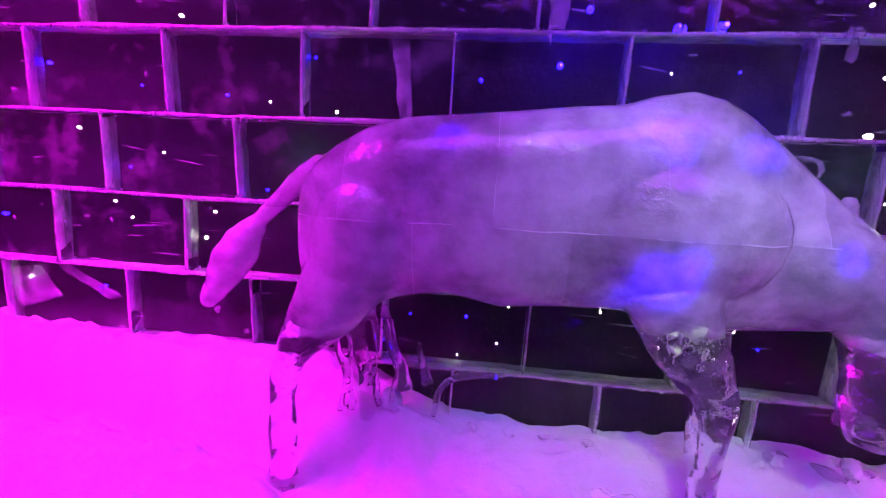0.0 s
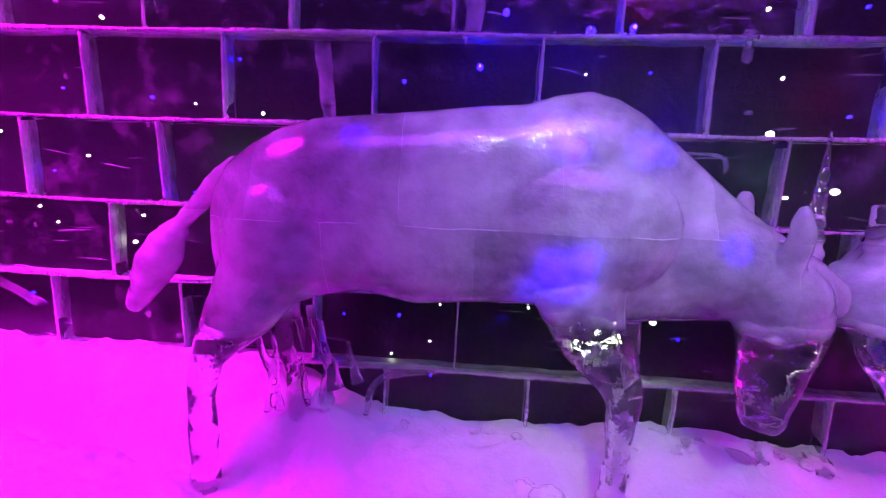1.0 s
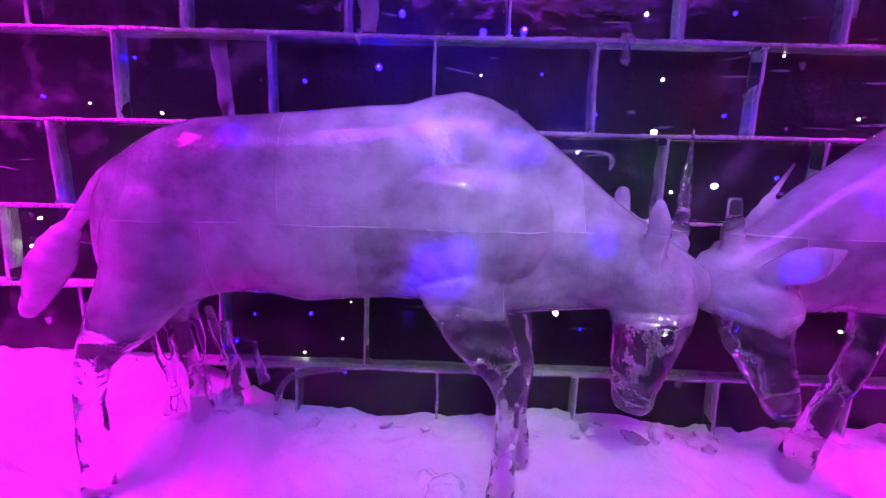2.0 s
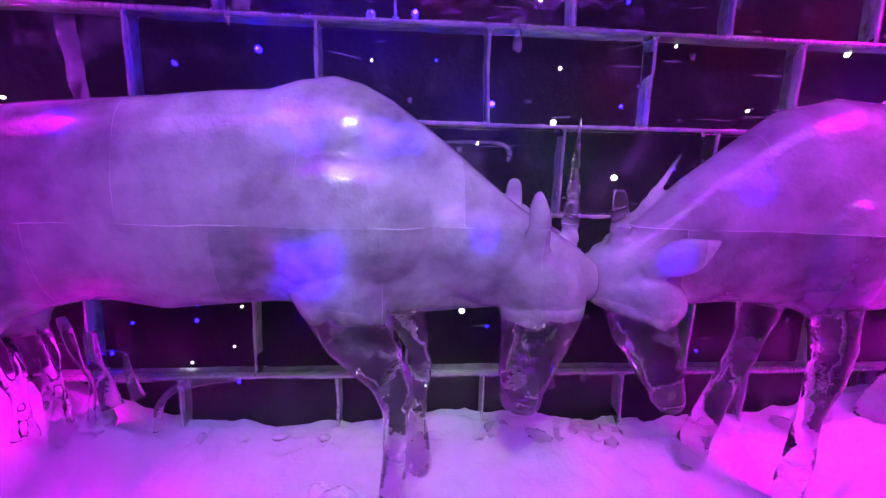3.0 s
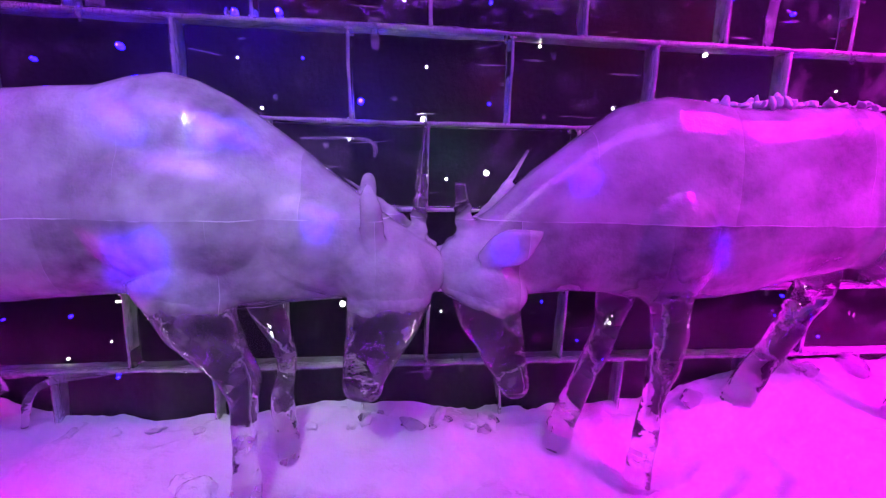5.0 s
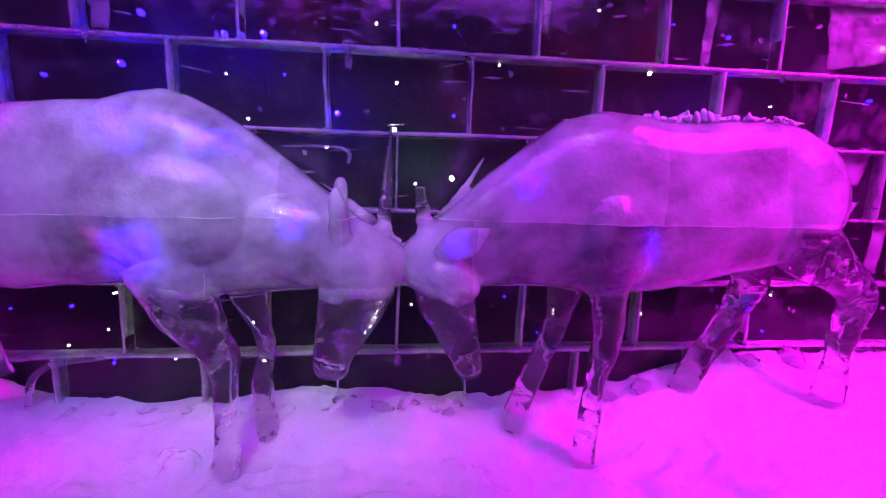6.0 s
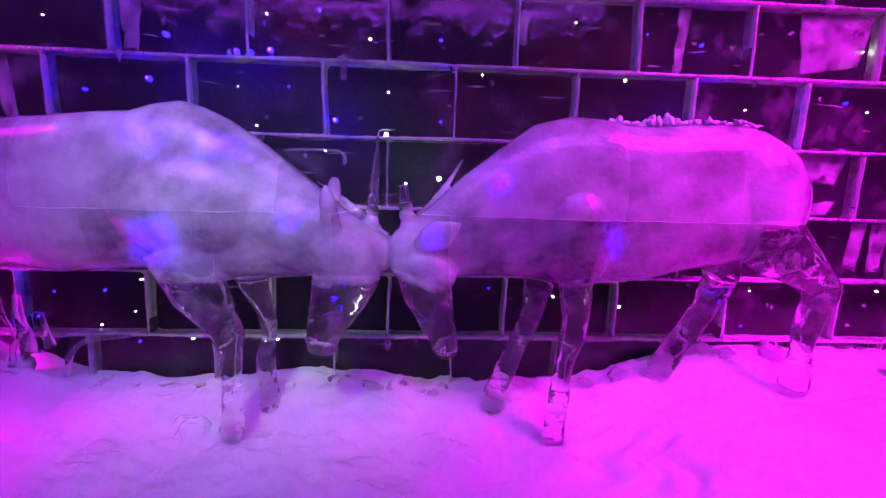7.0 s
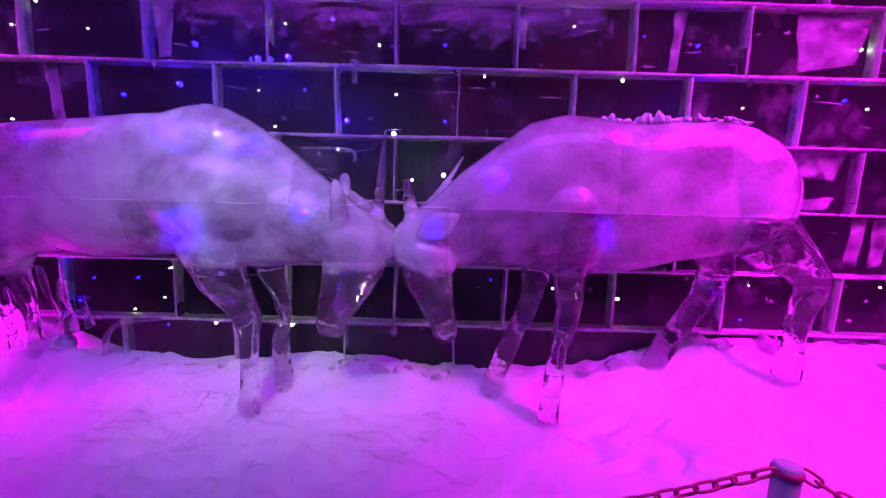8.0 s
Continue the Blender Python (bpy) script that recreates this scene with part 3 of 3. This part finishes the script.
def build_flaws():
    """Frost feathers and fracture planes frozen inside the blocks, and drips that hang from the joints."""
    bm = bmesh.new()
    rng = random.Random(21)

    def fleck(x, y, z, a, b, c, spin):
        m = Matrix.Translation((x, y, z)) @ Euler((rng.uniform(-0.3, 0.3), spin, rng.uniform(-0.4, 0.4))).to_matrix().to_4x4()
        made = bmesh.ops.create_icosphere(bm, subdivisions=2, radius=1)["verts"]
        off = Vector((rng.random() * 50, 0, 0))
        for v in made:
            k = 1 + 0.7 * noise.noise(v.co * 1.7 + off)
            v.co = m @ Vector((v.co.x * a * k, v.co.y * b, v.co.z * c * k))

    def shard(corners):
        n, rows = 9, []
        (ax, az), (bx, bz), (cx, cz), (dx, dz) = corners
        y = rng.uniform(1.715, 1.735)
        for i in range(n + 1):
            v, row = i / n, []
            for j in range(n + 1):
                u = j / n
                x = (ax * (1 - u) + bx * u) * (1 - v) + (dx * (1 - u) + cx * u) * v
                z = (az * (1 - u) + bz * u) * (1 - v) + (dz * (1 - u) + cz * u) * v
                p = Vector((x * 14, z * 14, y * 50))
                edge = 0.010 * noise.noise(p * 1.7)
                row.append((x + edge, y + 0.010 * noise.noise(p), z + edge))
            rows.append(row)
        front = [[bm.verts.new(p) for p in row] for row in rows]
        behind = [[bm.verts.new((p[0], p[1] + 0.006, p[2])) for p in row] for row in rows]
        for i in range(n):
            for j in range(n):
                bm.faces.new((front[i][j], front[i][j + 1], front[i + 1][j + 1], front[i + 1][j]))
                bm.faces.new((behind[i][j], behind[i + 1][j], behind[i + 1][j + 1], behind[i][j + 1]))
        rim = [(0, j) for j in range(n)] + [(i, n) for i in range(n)] + [(n, n - j) for j in range(n)] + [(n - i, 0) for i in range(n)]
        for (i, j), (k, m) in zip(rim, rim[1:] + rim[:1]):
            bm.faces.new((front[i][j], behind[i][j], behind[k][m], front[k][m]))

    for k in range(230):
        x, z = rng.uniform(-2.6, 4.6), rng.uniform(0.3, 2.1)
        flat = rng.random() < 0.6
        fleck(x, rng.uniform(1.71, 1.76), z, rng.uniform(0.012, 0.075) if flat else rng.uniform(0.006, 0.016), 0.004, rng.uniform(0.0015, 0.005) if flat else rng.uniform(0.006, 0.016), rng.uniform(-0.15, 0.15))
    # broken facets and frost curtains inside the blocks: corners as (x, z), west-low first and round
    for corners in (((3.50, 1.24), (3.71, 1.22), (3.77, 1.40), (3.48, 1.40)), ((3.48, 1.06), (3.69, 1.07), (3.73, 1.14), (3.50, 1.12)), ((3.83, 0.80), (3.90, 0.77), (3.92, 1.03), (3.84, 1.04)),
                    ((3.97, 0.76), (4.04, 0.78), (4.05, 1.04), (3.96, 1.02)), ((3.44, 1.76), (3.72, 1.80), (3.78, 2.04), (3.40, 2.04)), ((3.74, 0.24), (4.00, 0.22), (3.98, 0.36), (3.72, 0.37)),
                    ((-2.16, 0.46), (-1.92, 0.54), (-2.02, 0.68), (-2.22, 0.66)), ((-1.66, 0.55), (-1.60, 0.57), (-1.86, 0.70), (-1.93, 0.69)), ((-0.33, 1.40), (-0.28, 1.40), (-0.30, 1.70), (-0.37, 1.70)),
                    ((0.22, 1.75), (0.28, 1.75), (0.31, 2.03), (0.20, 2.03)), ((2.02, 1.84), (2.06, 1.83), (2.07, 1.96), (2.03, 1.97)), ((2.79, 1.74), (2.83, 1.74), (2.86, 2.04), (2.80, 2.04))):
        shard(corners)
    for k in range(12):
        row = rng.randrange(1, 6)
        x, z = rng.uniform(-2.2, 4.2), BEDS[row + 1]
        n = rng.choice((0.006, 0.009, 0.013, 0.022))
        fleck(x, WALL_Y - 0.004, z - 0.012, n, 0.007, rng.uniform(0.012, 0.04), 0)
    fleck(1.215, WALL_Y - 0.006, 1.725, 0.028, 0.014, 0.022, 0)
    fleck(1.215, WALL_Y - 0.006, 1.675, 0.014, 0.009, 0.055, 0)
    add_tube(bm, [(0.93, 1.70, 1.314, 0.004), (1.05, 1.70, 1.318, 0.006), (1.15, 1.70, 1.318, 0.006), (1.195, 1.70, 1.308, 0.006), (1.212, 1.70, 1.28, 0.008), (1.205, 1.70, 1.25, 0.004)], 10, steps=4, uneven=0.002)
    ob = new("frost_flaws", mesh_of("frost_flaws", bm, VEIL))
    return tagged(ob, "white frost feathers and frozen drips in the ice wall", "frost", kind="stuff")


build_flaws()


def build_chunks():
    """Broken ice along the foot of the wall and round the hooves."""
    rng = random.Random(4)
    kinds = [lump_mesh("ice_chunk", k, (VEIL, SNOW)[k % 2], (1, 0.8, 0.55), 0.5, 3) for k in range(8)]
    spots = [(rng.uniform(1.0, 1.75), rng.uniform(1.56, 1.63), rng.uniform(0.018, 0.042)) for k in range(16)]
    spots += [(rng.uniform(0.0, 0.95), rng.uniform(1.60, 1.64), rng.uniform(0.02, 0.04)) for k in range(5)]
    spots += [(2.45, 1.62, 0.05), (2.62, 1.61, 0.055), (3.05, 1.63, 0.065), (3.16, 1.62, 0.06), (3.42, 1.63, 0.065), (-0.30, 1.58, 0.06)]
    for x, y, r in spots:
        ob = new("ice_chunk", rng.choice(kinds if 1.0 < x < 1.8 else kinds[0::2] if x > 2 else kinds[1::2]))
        ob.matrix_world = Matrix.LocRotScale((x, y, ground_z(x, y) + r * 0.05), Euler((rng.uniform(-0.4, 0.4), rng.uniform(-0.4, 0.4), rng.uniform(0, 6.2))), (r * rng.uniform(0.8, 1.5), r, r * rng.uniform(0.6, 1.1)))
        tagged(ob, "broken chunk of ice lying in the snow by the wall", "ice chunk", group="ice chunks")


build_chunks()


def build_glazed_lumps():
    """Snow that has thawed and frozen to a shiny glaze."""
    for k, (x, y, r) in enumerate(((0.60, 1.38, 0.075), (0.53, 1.44, 0.055))):
        ob = new("ice_lump", lump_mesh("ice_lump", 30 + k, GLAZE, (r, r * 0.9, r * 0.8), 0.25, 4))
        ob.location = (x, y, ground_z(x, y) - r * 0.15)
        tagged(ob, "rounded lump of glazed snow frozen to the floor", "ice lump", group="glazed lumps")


build_glazed_lumps()


def build_icicles():
    """Water frozen as it ran from the lowest open joint down to the snow."""
    for rings in (((0.16, 1.668, 0.386, 0.009), (0.02, 1.660, 0.378, 0.013), (-0.07, 1.645, 0.350, 0.014), (-0.110, 1.63, 0.29, 0.011), (-0.125, 1.62, 0.20, 0.015)),
                  ((1.423, 1.668, 0.40, 0.008), (1.424, 1.662, 0.37, 0.015), (1.424, 1.660, 0.345, 0.017), (1.425, 1.660, 0.33, 0.006)),
                  ((-0.33, 1.64, 0.60, 0.018), (-0.31, 1.62, 0.50, 0.022), (-0.27, 1.60, 0.42, 0.026), (-0.24, 1.58, 0.33, 0.035)),
                  ((-0.20, 1.62, 0.52, 0.009), (-0.18, 1.60, 0.45, 0.014), (-0.15, 1.59, 0.36, 0.024))):
        bm = bmesh.new()
        add_tube(bm, rings, 16, steps=5, uneven=0.008)
        bmesh.ops.recalc_face_normals(bm, faces=bm.faces)
        tagged(new("icicle", mesh_of("icicle", bm, CLEAR)), "clear icicle frozen to the foot of the ice wall", "icicle", group="icicles")


build_icicles()


# ---- barrier posts and chain ----
def build_post(x, y, top):
    foot = ground_z(x, y) - 0.05
    post = tagged(new("barrier_post"), "short grey plastic barrier post standing in the snow", "barrier post", group="barrier posts")
    post.location = (x, y, foot)
    h, r = top - foot, 0.027
    bm = bmesh.new()
    add_tube(bm, [(0, 0.0001 * i, z, rr) for i, (z, rr) in enumerate(((0, r), (h * 0.5, r), (h - 0.006, r), (h - 0.001, r - 0.003), (h, r - 0.008)))], 28)
    part("pole", bm, POST_PAINT, post)
    bm = bmesh.new()
    add_tube(bm, [(0, 0.0001 * i, h - 0.026 + 0.004 * i, r + rr) for i, rr in enumerate((0.0005, 0.0035, 0.004, 0.0035, 0.0005))], 28)
    part("collar", bm, CHAIN_RED, post, "red ring that holds the chain")
    return post


def link_mesh():
    bm = bmesh.new()
    length, width, wire, n, seg = 0.058, 0.030, 0.0036, 24, 8
    loops = []
    for i in range(n):
        a = 2 * math.pi * i / n
        c, s = math.cos(a), math.sin(a)
        p = Vector((math.copysign(abs(c) ** 0.6, c) * (length / 2 - wire), math.copysign(abs(s) ** 0.6, s) * (width / 2 - wire), 0))
        out = Vector((c / length, s / width, 0)).normalized()
        loops.append([bm.verts.new(p + out * wire * math.cos(b) + Vector((0, 0, wire * math.sin(b)))) for b in (2 * math.pi * k / seg for k in range(seg))])
    for i in range(n):
        a, b = loops[i], loops[(i + 1) % n]
        for k in range(seg):
            bm.faces.new((a[k], b[k], b[(k + 1) % seg], a[(k + 1) % seg]))
    bmesh.ops.recalc_face_normals(bm, faces=bm.faces)
    return mesh_of("link", bm, CHAIN_RED)


LINK = link_mesh()


def build_chain(a, b, sag):
    """A chain that hangs from a to b."""
    a, b = Vector(a), Vector(b)
    chain = tagged(new("plastic_chain"), "red plastic link chain slung between barrier posts", "chain", group="barrier chains")
    chain.location = a
    curve = [a.lerp(b, i / 400) - Vector((0, 0, sag * 4 * (i / 400) * (1 - i / 400))) for i in range(401)]
    run, turn, last = 0.0, 0, curve[0]
    for p, q in zip(curve, curve[1:]):
        run += (q - p).length
        if run >= 0.0425:
            run -= 0.0425
            way = (q - last).normalized()
            side = way.cross(Vector((0, 0, 1))).normalized()
            up = side.cross(way)
            spin = Matrix.Rotation(radians(90 * turn + 8), 4, "X")
            ob = new("link", LINK)
            ob.parent = chain
            basis = Matrix((way, up, -side)).transposed().to_4x4()
            ob.matrix_basis = Matrix.Translation((q + last) / 2 - a) @ basis @ spin
            last, turn = q, turn + 1
    return chain


POST = (2.44, 0.36, 0.556)
build_post(*POST)
build_post(0.85, 0.36, 0.29)
build_post(3.40, 0.15, 0.40)
build_chain((POST[0] - 0.03, POST[1], POST[2] - 0.018), (0.88, 0.36, 0.27), 0.05)
build_chain((POST[0] + 0.03, POST[1], POST[2] - 0.018), (3.37, 0.15, 0.38), 0.10)


# the far post by the wall, capped with snow
build_post(3.93, 1.40, 0.40)
cap = new("snow_cap", lump_mesh("snow_cap", 3, SNOW, (0.06, 0.06, 0.05), 0.3))
cap.location = (3.93, 1.40, 0.43)
tagged(cap, "rounded lump of snow on the barrier post", "snow")
build_chain((3.93, 1.365, 0.37), (3.80, 1.10, ground_z(3.80, 1.10) + 0.01), 0.03)
build_chain((3.95, 1.365, 0.36), (3.86, 1.12, ground_z(3.86, 1.12) + 0.01), 0.03)


# ---- lights frozen in behind the wall ----
def led_mesh(name, mat, r):
    bm = bmesh.new()
    bmesh.ops.create_uvsphere(bm, u_segments=10, v_segments=6, radius=r, matrix=Matrix.Diagonal((1, 1.5, 1, 1)))
    return mesh_of(name, bm, mat)


WHITE_AT = [(-0.17, 1.89), (-0.61, 1.43), (0.17, 2.0), (0.84, 1.94), (1.32, 1.85), (0.69, 1.61), (1.41, 1.61), (1.4, 1.41), (1.1, 1.32), (1.5, 1.17), (1.67, 1.2), (1.87, 1.71), (2.59, 1.71), (2.32, 1.97), (3.23, 1.59), (3.79, 1.89), (3.88, 1.6), (0.12, 0.48),
            (-0.05, 0.41), (0.83, 0.34), (2.3, 0.59), (2.67, 0.54), (3.39, 0.64), (1.52, 0.37), (4.12, 0.65), (0.77, 1.43), (-0.56, 1.9), (-1.28, 1.79), (-0.9, 1.46), (-1.4, 1.23), (-1.58, 0.93), (-1.17, 0.98), (-1.22, 0.86), (-2.14, 0.61), (-2.23, 1.19),
            (0.4, 0.34), (-1.66, 1.0), (-1.59, 0.36), (-1.8, 1.32), (2.2, 1.48), (0.16, 0.65), (0.81, 0.58), (1.97, 0.38), (1.49, 0.59), (1.06, 0.63), (0.54, 0.66)]
BLUE_AT = [(1.08, 1.97), (0.37, 1.83), (0.69, 1.77), (0.28, 1.63), (-0.02, 1.57), (0.93, 1.62), (1.15, 1.47), (1.67, 1.48), (1.66, 1.86), (2.68, 1.93), (2.96, 1.89), (2.94, 1.55), (3.86, 1.15), (0.13, 0.32), (-0.27, 0.58), (-0.02, 0.59), (-0.36, 0.45), (-0.29, 0.7), (3.37, 0.44),
           (2.55, 0.38), (3.14, 0.65), (1.95, 0.63), (3.92, 1.89), (3.75, 1.64), (-1.91, 1.59), (-1.48, 1.51), (-1.09, 1.48), (-0.7, 1.64), (0.85, 1.78), (-1.66, 1.16), (-1.57, 1.16), (-2.23, 0.91), (-1.75, 0.59), (-1.36, 0.69), (1.17, 0.56), (-1.0, 0.63), (-0.92, 1.09), (1.92, 1.24), (2.13, 0.44), (3.12, 0.55)]
BRIGHT = {(0.69, 1.77), (0.37, 1.83), (0.28, 1.63), (1.15, 1.47), (0.85, 1.78), (1.4, 1.41), (0.83, 0.34), (0.81, 0.58), (2.94, 1.55), (-1.66, 1.16), (1.67, 1.2), (1.06, 0.63)}


def build_lights():
    rng = random.Random(11)
    meshes = {"w": led_mesh("led_white", LED_WHITE, 0.0062), "b": led_mesh("led_blue", LED_BLUE, 0.0068)}
    strong = {"w": led_mesh("led_white", LED_WHITE_STRONG, 0.0062), "b": led_mesh("led_blue", LED_BLUE_STRONG, 0.0068)}
    spots = [(x, z, "w") for x, z in WHITE_AT] + [(x, z, "b") for x, z in BLUE_AT]
    for k in range(60):
        x, z = rng.uniform(-4.2, 5.4), rng.uniform(0.3, 2.3)
        if (x < -2.3 or x > 4.2 or z > 2.0):
            spots.append((x, z, rng.choice("wb")))
    for x, z, kind in spots:
        ob = new("fairy_light", (strong if (x, z) in BRIGHT else meshes)[kind])
        ob.location = (x, WALL_Y + THICK + 0.012 + 0.008 * rng.random(), z)
        size = rng.choice((0.7, 0.85, 1.0, 1.25)) if (x, z) not in BRIGHT else 1.9
        ob.scale = (size, size, size)
        tagged(ob, "tiny glowing white light behind the ice wall" if kind == "w" else "tiny glowing blue light behind the ice wall", "fairy light", group="fairy lights")


build_lights()


# ---- the blocks of the wall ----
def block_mesh(width, rise, seed):
    bm = bmesh.new()
    w, h = width - 0.003, rise - 0.005
    add_box(bm, (-w / 2, 0, -h / 2), (w / 2, THICK - 0.004, h / 2), 0.010)
    off = Vector((seed * 5.1, 0, seed * 2.3))
    for v in bm.verts:
        v.co += 0.0025 * Vector(noise.noise_vector(v.co * 4 + off))
    bm.normal_update()
    for f in bm.faces:
        f.material_index = int(max(abs(c) for c in f.normal) < 0.95)
    me = mesh_of("ice_block", bm, WALL_ICE, False)
    me.materials.append(FROST)
    return me


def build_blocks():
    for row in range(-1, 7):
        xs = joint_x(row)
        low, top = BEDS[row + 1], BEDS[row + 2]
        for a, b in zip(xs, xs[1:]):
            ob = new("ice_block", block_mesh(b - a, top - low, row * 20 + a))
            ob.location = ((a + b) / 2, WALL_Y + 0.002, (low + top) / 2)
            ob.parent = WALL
            ob.visible_shadow = False        # casts no shadow, so lamp light reaches the joints through the clear ice


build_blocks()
